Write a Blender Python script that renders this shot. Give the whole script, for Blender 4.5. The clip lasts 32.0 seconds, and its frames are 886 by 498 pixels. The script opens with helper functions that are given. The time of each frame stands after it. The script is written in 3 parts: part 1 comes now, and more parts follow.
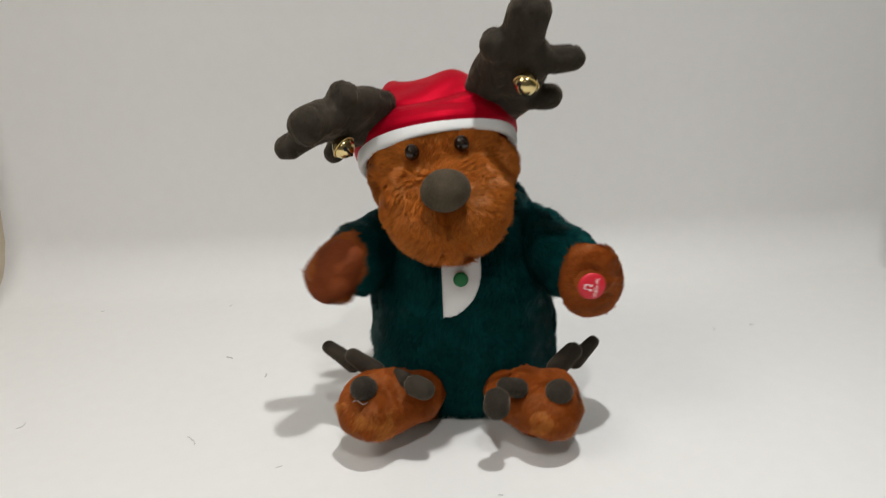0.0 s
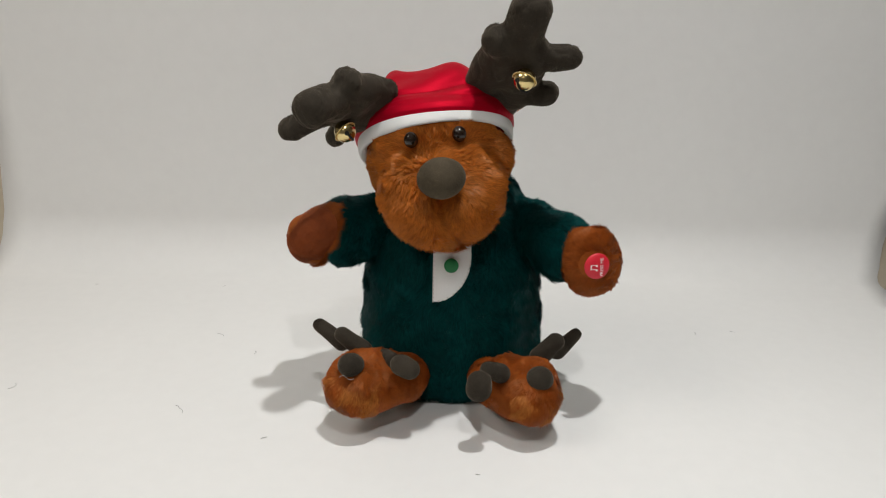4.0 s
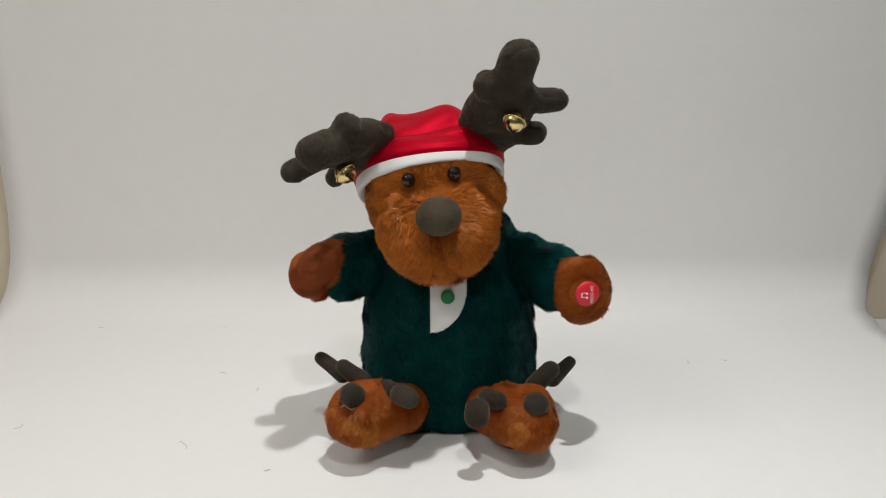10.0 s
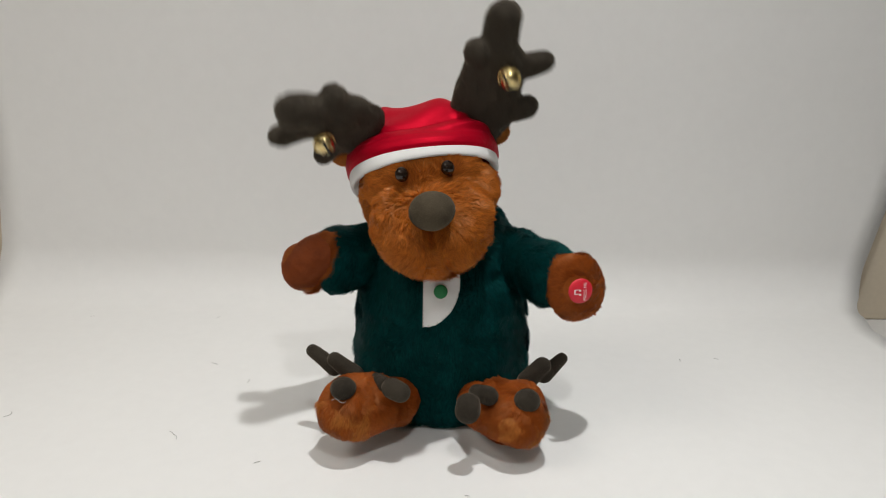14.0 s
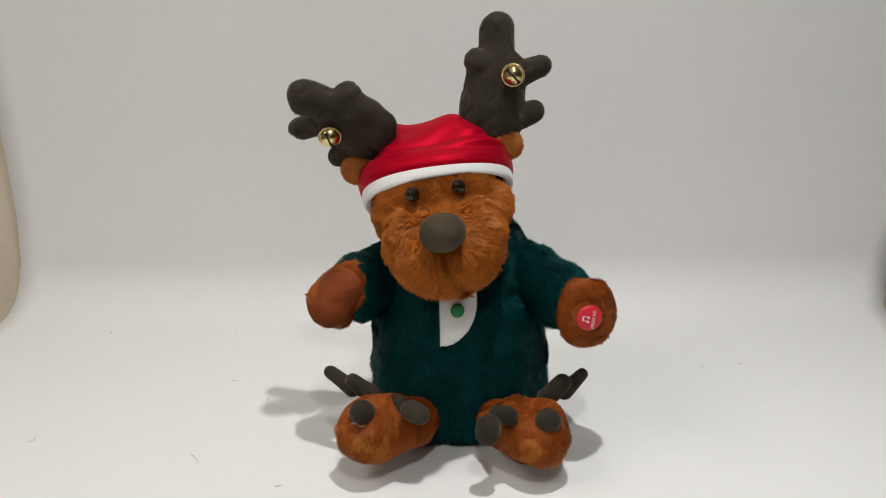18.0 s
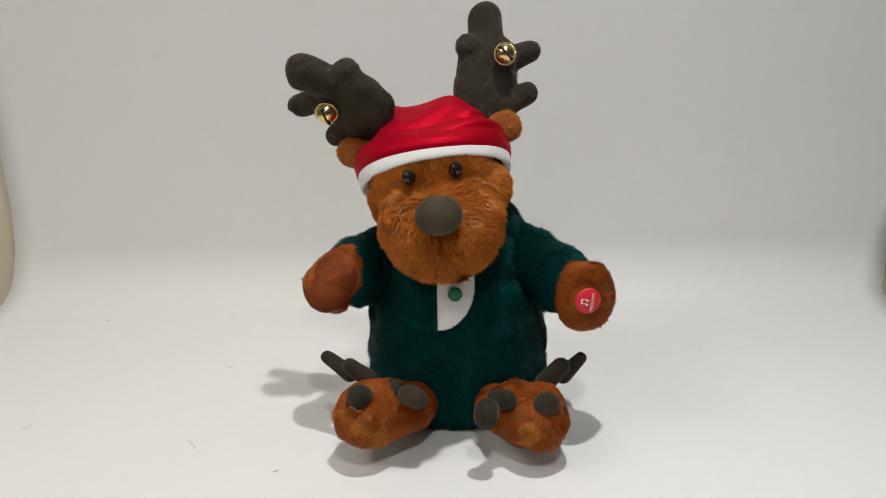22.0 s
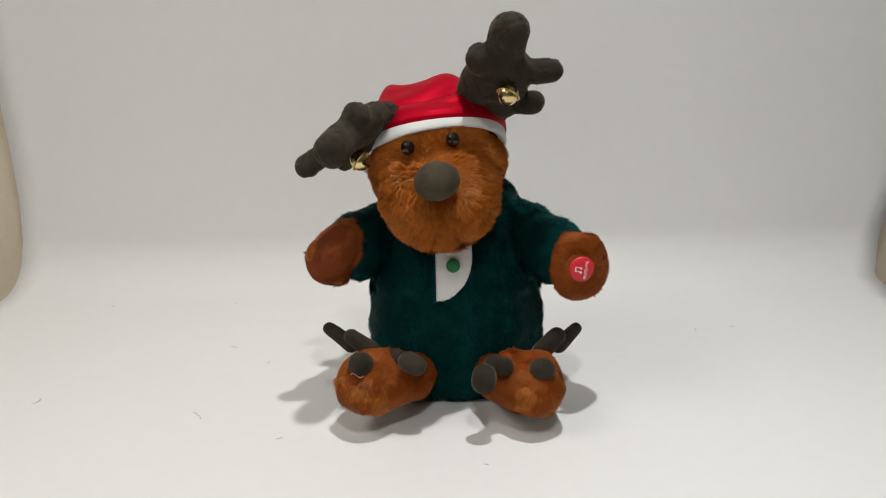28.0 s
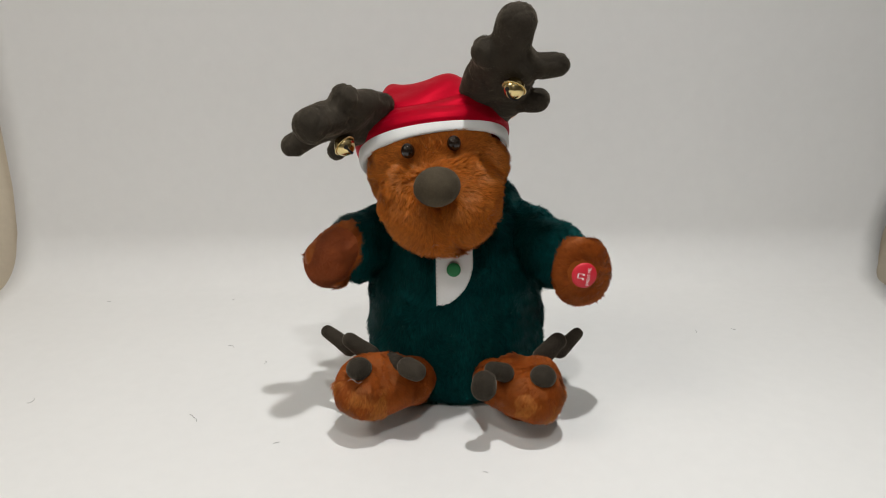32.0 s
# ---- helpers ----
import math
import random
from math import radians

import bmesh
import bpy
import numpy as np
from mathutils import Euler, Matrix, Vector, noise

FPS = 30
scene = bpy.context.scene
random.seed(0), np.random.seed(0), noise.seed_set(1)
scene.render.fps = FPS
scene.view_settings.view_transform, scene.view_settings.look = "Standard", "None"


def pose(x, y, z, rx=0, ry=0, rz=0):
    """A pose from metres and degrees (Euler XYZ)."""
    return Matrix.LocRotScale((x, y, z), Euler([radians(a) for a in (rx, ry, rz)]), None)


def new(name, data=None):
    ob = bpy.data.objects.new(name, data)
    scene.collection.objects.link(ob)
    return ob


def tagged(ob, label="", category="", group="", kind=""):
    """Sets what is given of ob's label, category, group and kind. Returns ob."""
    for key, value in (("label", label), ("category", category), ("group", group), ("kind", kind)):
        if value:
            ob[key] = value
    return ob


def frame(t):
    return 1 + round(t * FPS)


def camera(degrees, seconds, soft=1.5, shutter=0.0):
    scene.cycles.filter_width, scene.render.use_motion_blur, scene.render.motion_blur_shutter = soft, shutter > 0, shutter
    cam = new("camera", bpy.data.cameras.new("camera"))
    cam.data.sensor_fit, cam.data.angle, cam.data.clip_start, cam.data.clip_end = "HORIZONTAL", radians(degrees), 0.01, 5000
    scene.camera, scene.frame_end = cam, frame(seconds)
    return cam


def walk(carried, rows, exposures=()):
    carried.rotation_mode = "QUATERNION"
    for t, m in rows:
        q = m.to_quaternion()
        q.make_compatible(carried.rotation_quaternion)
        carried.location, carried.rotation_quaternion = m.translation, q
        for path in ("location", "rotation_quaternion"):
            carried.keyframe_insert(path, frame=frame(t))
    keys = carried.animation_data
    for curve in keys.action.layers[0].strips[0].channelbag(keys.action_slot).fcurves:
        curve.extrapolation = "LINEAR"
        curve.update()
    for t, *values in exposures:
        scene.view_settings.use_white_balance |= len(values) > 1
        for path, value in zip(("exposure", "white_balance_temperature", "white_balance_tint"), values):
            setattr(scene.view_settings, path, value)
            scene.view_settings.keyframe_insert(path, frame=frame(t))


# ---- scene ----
# ---- camera ----
cam = camera(68.7, 32.0, soft=0.95, shutter=0.5)
# seconds, x, y, z, pitch, roll, yaw
ROWS = [
    (0, -0.0164, -0.6282, 0.3660, -18.90, -2.44, 0.05),
    (0.5, -0.0146, -0.6556, 0.3533, -14.35, 0.38, -1.27),
    (1, -0.0152, -0.6552, 0.3566, -15.95, 1.51, -0.15),
    (1.5, -0.0124, -0.6597, 0.3536, -16.02, 1.67, 0.12),
    (2, -0.0112, -0.6603, 0.3425, -15.93, 1.35, 0.23),
    (2.5, -0.0142, -0.6540, 0.3488, -17.32, 1.27, 0.23),
    (3, -0.0166, -0.6611, 0.3477, -17.32, 1.51, -0.28),
    (3.5, -0.0153, -0.6516, 0.3573, -18.39, 1.24, -0.31),
    (5.5, -0.0175, -0.6527, 0.3394, -17.76, 0.94, -1.36),
    (6, -0.0147, -0.6592, 0.3479, -16.93, 0.90, -1.09),
    (6.5, -0.0152, -0.6756, 0.3487, -15.14, 0.64, -1.31),
    (7, -0.0116, -0.6695, 0.3646, -15.52, 0.31, -1.04),
    (7.5, -0.0154, -0.6735, 0.3498, -14.20, 0.17, -0.99),
    (8, -0.0135, -0.6753, 0.3460, -13.93, -0.28, -0.75),
    (8.5, -0.0120, -0.6728, 0.3499, -14.38, -0.46, -0.38),
    (9, -0.0117, -0.6753, 0.3572, -14.73, -0.27, -0.66),
    (9.5, -0.0091, -0.6763, 0.3546, -14.78, -0.39, -0.51),
    (10, -0.0147, -0.6788, 0.3497, -14.29, -0.02, -0.79),
    (10.5, -0.0095, -0.6734, 0.3659, -15.63, -0.02, -0.66),
    (11, -0.0127, -0.6842, 0.3486, -14.65, 0.07, -0.80),
    (11.5, -0.0084, -0.6819, 0.3548, -15.23, 0.13, -0.60),
    (12, -0.0137, -0.6773, 0.3551, -15.27, 0.19, -0.73),
    (12.5, -0.0083, -0.6705, 0.3598, -15.79, 0.30, -0.23),
    (13, -0.0166, -0.6745, 0.3529, -15.13, 0.80, -1.04),
    (13.5, -0.0083, -0.6649, 0.3650, -16.09, 0.71, -0.85),
    (14, -0.0130, -0.6768, 0.3505, -14.89, 1.06, -1.20),
    (14.5, -0.0100, -0.6703, 0.3621, -15.36, 0.84, -0.65),
    (15, -0.0218, -0.6833, 0.3195, -12.13, 0.82, -0.63),
    (15.5, -0.0131, -0.6721, 0.3344, -14.20, 0.11, 0.36),
    (17.5, -0.0258, -0.6835, 0.3266, -12.40, -0.64, -0.77),
    (18, -0.0129, -0.6612, 0.3756, -15.91, -0.85, 0.20),
    (18.5, -0.0140, -0.6714, 0.3532, -14.10, -1.19, -0.06),
    (19, -0.0128, -0.6769, 0.3402, -13.13, -1.31, 0.27),
    (19.5, -0.0182, -0.6725, 0.3516, -13.71, -1.14, -0.02),
    (20, -0.0125, -0.6597, 0.3649, -15.26, -1.10, 0.41),
    (20.5, -0.0190, -0.6695, 0.3514, -14.28, -0.85, -0.18),
    (21, -0.0129, -0.6588, 0.3649, -15.77, -1.21, 0.42),
    (21.5, -0.0123, -0.6637, 0.3551, -15.47, -1.34, 0.16),
    (22, -0.0125, -0.6576, 0.3674, -16.73, -1.04, 0.02),
    (22.5, -0.0111, -0.6622, 0.3563, -16.27, -1.13, -0.22),
    (23, -0.0126, -0.6687, 0.3464, -15.51, -1.15, -0.34),
    (23.5, -0.0133, -0.6560, 0.3640, -16.91, -0.72, -0.56),
    (24, -0.0126, -0.6699, 0.3512, -15.38, -0.59, -0.20),
    (24.5, -0.0125, -0.6639, 0.3644, -16.06, -0.27, -0.12),
    (26.5, -0.0140, -0.6749, 0.3372, -14.42, -1.15, 0.39),
    (27, -0.0120, -0.6705, 0.3492, -16.16, -1.10, 0.13),
    (27.5, -0.0081, -0.6702, 0.3561, -17.24, -1.30, 0.52),
    (28, -0.0102, -0.6852, 0.3397, -15.98, -1.37, 0.13),
    (28.5, -0.0088, -0.6798, 0.3411, -16.26, -1.66, 0.55),
    (29, -0.0146, -0.6748, 0.3372, -15.51, -1.48, 0.64),
    (29.5, -0.0054, -0.6688, 0.3511, -16.17, -1.78, 1.38),
    (30, -0.0173, -0.6720, 0.3450, -15.83, -1.20, 0.11),
    (30.5, -0.0093, -0.6628, 0.3626, -17.06, -1.19, 0.65),
    (31, -0.0147, -0.6747, 0.3443, -15.90, -0.88, 0.01),
    (31.5, -0.0072, -0.6674, 0.3536, -17.38, -0.99, 0.62),
    (32, -0.0127, -0.6716, 0.3523, -17.13, -0.79, -0.07),
]
walk(cam, [(t, pose(x, y, z, 0, 0, yaw) @ pose(0, 0, 0, 90 + pitch) @ pose(0, 0, 0, 0, 0, roll)) for t, x, y, z, pitch, roll, yaw in ROWS], [(0.0, 0.0), (32.0, 0.0)])

# ---- light ----
world = bpy.data.worlds.new("room_air")
world.use_nodes = True
world.node_tree.nodes["Background"].inputs[0].default_value = (1.0, 0.97, 0.93, 1)
world.node_tree.nodes["Background"].inputs[1].default_value = 0.12
scene.world = world
CEILING = 1.75
# two small downlights, two wide panels added as fill: x, y, watts, width
LAMPS_AND_FILL = [(0.14, -0.36, 7.2, 0.05), (0.14, -1.18, 5.6, 0.06), (-1.40, -0.75, 8.8, 0.9), (-0.8, -2.6, 1.0, 0.9)]


def lamp_or_fill(x, y, watts, size):
    data = bpy.data.lights.new("lamp_or_fill", "AREA")
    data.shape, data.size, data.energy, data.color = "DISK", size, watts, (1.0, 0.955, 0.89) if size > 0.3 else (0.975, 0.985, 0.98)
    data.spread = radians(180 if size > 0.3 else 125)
    ob = new("lamp_or_fill_light", data)
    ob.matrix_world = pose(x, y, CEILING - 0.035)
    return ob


for x, y, watts, size in LAMPS_AND_FILL:
    lamp_or_fill(x, y, watts, size)


# ---- materials ----
def nodes_of(name):
    m = bpy.data.materials.new(name)
    m.use_nodes = True
    return m, m.node_tree.nodes, m.node_tree.links, m.node_tree.nodes["Principled BSDF"]


def surface(name, colour, rough=0.6, metal=0.0, vary=0.12, scale=40.0, bump=0.1, fine=400.0, sheen=0.0, sheen_tint=(1, 1, 1), spec=0.5, dist=0.001, island=0.0, wrinkle=0.0, gloss_tint=(1, 1, 1), thin=0.0):
    """A surface with variation at two scales and a fine relief."""
    m, nodes, links, bsdf = nodes_of(name)
    at = nodes.new("ShaderNodeTexCoord")
    big, small = nodes.new("ShaderNodeTexNoise"), nodes.new("ShaderNodeTexNoise")
    big.inputs["Scale"].default_value, small.inputs["Scale"].default_value = scale, fine
    big.inputs["Detail"].default_value = small.inputs["Detail"].default_value = 4
    for n in (big, small):
        links.new(at.outputs["Object"], n.inputs["Vector"])
    add = nodes.new("ShaderNodeMath")
    add.operation = "ADD"
    links.new(big.outputs["Fac"], add.inputs[0])
    links.new(small.outputs["Fac"], add.inputs[1])
    value = add.outputs[0]
    if island:
        geo, mul, add2 = nodes.new("ShaderNodeNewGeometry"), nodes.new("ShaderNodeMath"), nodes.new("ShaderNodeMath")
        mul.operation, add2.operation = "MULTIPLY_ADD", "ADD"
        mul.inputs[1].default_value, mul.inputs[2].default_value = island, -island / 2
        links.new(geo.outputs["Random Per Island"], mul.inputs[0])
        links.new(mul.outputs[0], add2.inputs[0])
        links.new(value, add2.inputs[1])
        value = add2.outputs[0]
    ramp = nodes.new("ShaderNodeMapRange")
    ramp.inputs["From Min"].default_value, ramp.inputs["From Max"].default_value = 0.55, 1.45
    ramp.inputs["To Min"].default_value, ramp.inputs["To Max"].default_value = 1 - vary, 1 + vary
    ramp.clamp = False
    links.new(value, ramp.inputs["Value"])
    mix = nodes.new("ShaderNodeVectorMath")
    mix.operation = "SCALE"
    mix.inputs[0].default_value = colour
    links.new(ramp.outputs["Result"], mix.inputs["Scale"])
    links.new(mix.outputs[0], bsdf.inputs["Base Color"])
    bsdf.inputs["Roughness"].default_value, bsdf.inputs["Metallic"].default_value = rough, metal
    bsdf.inputs["Specular IOR Level"].default_value = spec
    bsdf.inputs["Specular Tint"].default_value = (*gloss_tint, 1)
    bsdf.inputs["Sheen Weight"].default_value = sheen
    bsdf.inputs["Sheen Tint"].default_value = (*sheen_tint, 1)
    bsdf.inputs["Sheen Roughness"].default_value = 0.4
    if bump:
        b = nodes.new("ShaderNodeBump")
        b.inputs["Strength"].default_value, b.inputs["Distance"].default_value = bump, dist
        links.new(small.outputs["Fac"], b.inputs["Height"])
        if wrinkle:
            w = nodes.new("ShaderNodeBump")
            w.inputs["Strength"].default_value, w.inputs["Distance"].default_value = 1.0, wrinkle
            links.new(big.outputs["Fac"], w.inputs["Height"])
            links.new(w.outputs["Normal"], b.inputs["Normal"])
        links.new(b.outputs["Normal"], bsdf.inputs["Normal"])
    if thin:
        glow, both = nodes.new("ShaderNodeBsdfTranslucent"), nodes.new("ShaderNodeMixShader")
        both.inputs[0].default_value = thin
        links.new(mix.outputs[0], glow.inputs["Color"])
        links.new(bsdf.outputs[0], both.inputs[1])
        links.new(glow.outputs[0], both.inputs[2])
        links.new(both.outputs[0], nodes["Material Output"].inputs["Surface"])
    return m


PAPER = surface("white_paper", (0.80, 0.79, 0.77), 0.75, vary=0.02, scale=3, fine=60, bump=0.03, spec=0.3)
BEIGE = surface("beige_paint", (0.66, 0.57, 0.44), 0.7, vary=0.05, scale=2, fine=120, bump=0.05)
TABLE = surface("table_laminate", (0.74, 0.73, 0.71), 0.45, vary=0.04, scale=3, fine=80, bump=0.03)
PLASTER = surface("plaster", (0.55, 0.53, 0.50), 0.8, vary=0.04, scale=1.5, fine=90, bump=0.1)
TILE = surface("grey_floor", (0.16, 0.155, 0.145), 0.5, vary=0.1, scale=2, fine=60)
GREEN_FUR = surface("green_plush", (0.0012, 0.0450, 0.0440), 0.52, vary=0.40, scale=55, fine=260, bump=0, spec=0.26, gloss_tint=(0.2, 0.95, 0.9), sheen=0.04, sheen_tint=(0.2, 1, 0.9), island=0.9, thin=0.25)
BROWN_FUR = surface("rust_brown_plush", (0.51, 0.150, 0.022), 0.38, vary=0.24, scale=45, fine=260, bump=0, spec=0.40, sheen=0.08, sheen_tint=(1, 0.6, 0.3), island=1.2, gloss_tint=(1, 0.70, 0.38), thin=0.2)
RUSSET_FUR = surface("russet_plush", (0.35, 0.080, 0.012), 0.45, vary=0.2, scale=50, fine=260, bump=0, spec=0.40, sheen=0.08, sheen_tint=(1, 0.6, 0.3), island=1.2, gloss_tint=(1, 0.70, 0.38), thin=0.2)
TOE_FUR = surface("golden_brown_plush", (0.52, 0.175, 0.036), 0.45, vary=0.2, scale=50, fine=260, bump=0, spec=0.35, island=1.0, gloss_tint=(1, 0.70, 0.36), thin=0.3)
PALE_FUR = surface("tan_plush", (0.56, 0.20, 0.040), 0.55, vary=0.22, scale=50, fine=260, bump=0, spec=0.25, island=0.8, thin=0.3)
VELOUR = surface("charcoal_velour", (0.036, 0.029, 0.021), 0.85, vary=0.32, scale=60, island=0.7, wrinkle=0.003, fine=900, bump=0.4, dist=0.0008, spec=0.15, sheen=0.30, sheen_tint=(0.80, 0.66, 0.50))
NOSE_VELOUR = surface("olive_velour", (0.086, 0.067, 0.043), 0.85, vary=0.35, scale=60, island=0.7, fine=1000, bump=0.4, dist=0.0008, spec=0.15, sheen=0.18, sheen_tint=(0.80, 0.68, 0.52))
RED_VELVET = surface("red_velvet", (0.40, 0.002, 0.015), 0.44, 0.30, vary=0.14, scale=60, fine=1300, bump=0.35, dist=0.0006, wrinkle=0.0012, spec=0.12, gloss_tint=(1, 0.12, 0.16), sheen=0.15, sheen_tint=(1, 0.12, 0.16))
WHITE_FELT = surface("white_felt", (0.80, 0.79, 0.77), 0.9, vary=0.05, scale=50, fine=1600, bump=0.4, dist=0.0005, spec=0.2, sheen=0.2)
BRASS = surface("brass", (0.72, 0.57, 0.27), 0.20, 1.0, vary=0.08, scale=80, fine=600, bump=0.02)
BLACK = surface("black_plastic", (0.014, 0.008, 0.005), 0.07, vary=0.1, bump=0)
DARK = surface("dark_hollow", (0.01, 0.008, 0.006), 0.8, vary=0.1, bump=0)
SUEDE = surface("brown_suede", (0.25, 0.052, 0.009), 0.7, vary=0.25, scale=60, fine=900, bump=0.4, dist=0.0006, spec=0.25, sheen=0.08, sheen_tint=(1, 0.6, 0.4))
RED_PAD = surface("red_fabric", (0.62, 0.012, 0.030), 0.5, vary=0.08, scale=80, fine=1500, bump=0.3, dist=0.0003)
WHITE_INK = surface("white_print", (0.85, 0.75, 0.72), 0.6, vary=0.03, bump=0)
GREEN_DISC = surface("green_felt", (0.004, 0.16, 0.040), 0.6, vary=0.1, scale=100, fine=1500, bump=0.3, dist=0.0003)
STITCH = surface("white_thread", (0.55, 0.55, 0.53), 0.9, vary=0.1, bump=0)
LINT = surface("grey_fibre", (0.48, 0.47, 0.45), 0.9, vary=0.2, bump=0)
# glow of the downlights and of the added fill panels
GLOW, glow_nodes, _, glow_bsdf = nodes_of("lamp_or_fill_diffuser")
glow_bsdf.inputs["Emission Color"].default_value, glow_bsdf.inputs["Emission Strength"].default_value = (1.0, 0.95, 0.88, 1), 2.5


# ---- mesh helpers ----
from mathutils import kdtree


def mesh_of(name, bm, *mats, smooth=True):
    me = bpy.data.meshes.new(name)
    bm.to_mesh(me)
    bm.free()
    for m in mats:
        me.materials.append(m)
    if smooth:
        me.shade_smooth()
    return me


def part(name, data, parent, label="", at=None):
    """Links a mesh as one object under a thing or a part."""
    ob = new(name, data)
    ob.parent = parent
    if at is not None:
        ob.matrix_basis = at
    if label:
        tagged(ob, label)
    return ob


def box(bm, lo, hi, mat=0):
    m = Matrix.Translation([(a + b) / 2 for a, b in zip(lo, hi)]) @ Matrix.Diagonal([b - a for a, b in zip(lo, hi)] + [1])
    got = bmesh.ops.create_cube(bm, size=1, matrix=m)
    for f in {f for v in got["verts"] for f in v.link_faces}:
        f.material_index = mat
    return got["verts"]


def ball(bm, centre, radii, u=16, v=10, turn=None, mat=0):
    m = Matrix.Translation(centre) @ (turn.to_4x4() if turn else Matrix()) @ Matrix.Diagonal((*radii, 1))
    got = bmesh.ops.create_uvsphere(bm, u_segments=u, v_segments=v, radius=1, matrix=m)
    if mat:
        for f in {f for w in got["verts"] for f in w.link_faces}:
            f.material_index = mat


def blob(pieces, voxel=0.0022, rounds=6):
    """One soft stuffed body: pieces are (a, radii at a, b, radii at b), fused together and smoothed."""
    bm = bmesh.new()
    for a, ra, b, rb in pieces:
        a, b, ra, rb = Vector(a), Vector(b), Vector(ra), Vector(rb)
        n = max(1, int((b - a).length / (min(*ra, *rb) * 0.3)) + 1) if (b - a).length > 1e-6 else 0
        for i in range(n + 1):
            w = i / n if n else 0
            ball(bm, a.lerp(b, w), ra.lerp(rb, w), 18, 12)
    me = bpy.data.meshes.new("rough")
    bm.to_mesh(me)
    bm.free()
    ob = new("rough", me)
    mod = ob.modifiers.new("fuse", "REMESH")
    mod.mode, mod.voxel_size, mod.use_smooth_shade = "VOXEL", voxel, True
    soft = ob.modifiers.new("soft", "SMOOTH")
    soft.iterations, soft.factor = rounds, 0.5
    bpy.context.view_layer.update()
    done = bpy.data.meshes.new_from_object(ob.evaluated_get(bpy.context.evaluated_depsgraph_get()))
    bpy.data.objects.remove(ob)
    bpy.data.meshes.remove(me)
    done.shade_smooth()
    return done


def coords(me):
    co = np.empty(len(me.vertices) * 3)
    me.vertices.foreach_get("co", co)
    return co.reshape(-1, 3)


def waves(p, scale, seed, n=7):
    """Smooth noise in -1..1, with three values for each place."""
    r = np.random.RandomState(seed)
    k = r.normal(size=(n, 3)) * scale
    ph = r.uniform(0, 6.28, (n, 3))
    return sum(np.sin((p @ k[i])[:, None] + ph[i]) for i in range(n)) / math.sqrt(n)


def furry(me, count, length, width, flow, seed, lie=1.0, keep=None, lump=0.0015, tuft=0.0032, gather=0.62, skin=True):
    """The skin with a pile of tapered fibres on it, combed along flow and gathered into tufts, in one mesh."""
    rnd = np.random.RandomState(seed)
    me.calc_loop_triangles()
    co = coords(me)
    nor = np.empty(len(me.vertices) * 3)
    me.vertices.foreach_get("normal", nor)
    nor = nor.reshape(-1, 3)
    co = co + nor * (waves(co, 120, seed + 9)[:, :1] * lump)
    tri = np.empty(len(me.loop_triangles) * 3, dtype=np.int64)
    me.loop_triangles.foreach_get("vertices", tri)
    tri = tri.reshape(-1, 3)
    a, b, c = (co[tri[:, i]] for i in range(3))
    area = np.linalg.norm(np.cross(b - a, c - a), axis=1)
    pick = rnd.choice(len(tri), count, p=area / area.sum())
    u, v = rnd.rand(count, 1), rnd.rand(count, 1)
    flip = (u + v) > 1
    u, v = np.where(flip, 1 - u, u), np.where(flip, 1 - v, v)
    root = a[pick] * (1 - u - v) + b[pick] * u + c[pick] * v
    n = nor[tri[pick, 0]] * (1 - u - v) + nor[tri[pick, 1]] * u + nor[tri[pick, 2]] * v
    n /= np.linalg.norm(n, axis=1, keepdims=True) + 1e-9
    if keep is not None:
        ok = keep(root)
        root, n = root[ok], n[ok]
        count = len(root)
    comb = np.asarray(flow(root) if callable(flow) else np.tile(flow, (count, 1)), dtype=float)
    comb = comb + 0.75 * waves(root, 70, seed) + 0.45 * waves(root, 300, seed + 1) + 0.30 * rnd.normal(size=(count, 3))
    comb -= n * (comb * n).sum(1, keepdims=True)
    comb /= np.linalg.norm(comb, axis=1, keepdims=True) + 1e-9
    d = n * 0.62 + comb * lie * (0.75 + 0.25 * rnd.rand(count, 1))
    d /= np.linalg.norm(d, axis=1, keepdims=True)
    size = (length(root)[:, None] if callable(length) else length) * (0.65 + 0.5 * rnd.rand(count, 1)) * (1 + 0.18 * waves(root, 150, seed + 3)[:, :1])
    side = np.cross(d, n)
    side /= np.linalg.norm(side, axis=1, keepdims=True) + 1e-9
    side *= width * (0.7 + 0.6 * rnd.rand(count, 1))
    bend = comb * size * 0.22
    root = root - n * 0.0006
    mid = root + d * size * 0.55
    tip = root + d * size + bend - n * size * 0.08
    if gather:
        lead = rnd.permutation(count)[:max(8, int(area.sum() / 2 / tuft ** 2))]
        tree = kdtree.KDTree(len(lead))
        for k, i in enumerate(lead):
            tree.insert(root[i], k)
        tree.balance()
        own = lead[[tree.find(q)[1] for q in root]]
        lean = rnd.normal(size=(count, 3)) * size * 0.22
        goal = tip[own] + lean[own] + (root - root[own]) * 0.25
        pull = gather * np.exp(-(np.linalg.norm(root - root[own], axis=1, keepdims=True) / (tuft * 1.2)) ** 4)
        mid = mid + (goal - tip) * pull * 0.30
        tip = tip + (goal - tip) * pull
    verts = np.stack([root - side, root + side, mid - side * 0.8, mid + side * 0.8, tip], 1).reshape(-1, 3)
    base = len(co) + 5 * np.arange(count)[:, None]
    faces = np.concatenate([base + [0, 1, 3], base + [0, 3, 2], base + [2, 3, 4]], 1).reshape(-1, 3)
    facing = np.cross(verts[1::5] - verts[0::5], verts[3::5] - verts[0::5])
    turned = np.repeat((facing * n).sum(1) < 0, 3)
    faces[turned] = faces[turned][:, ::-1]
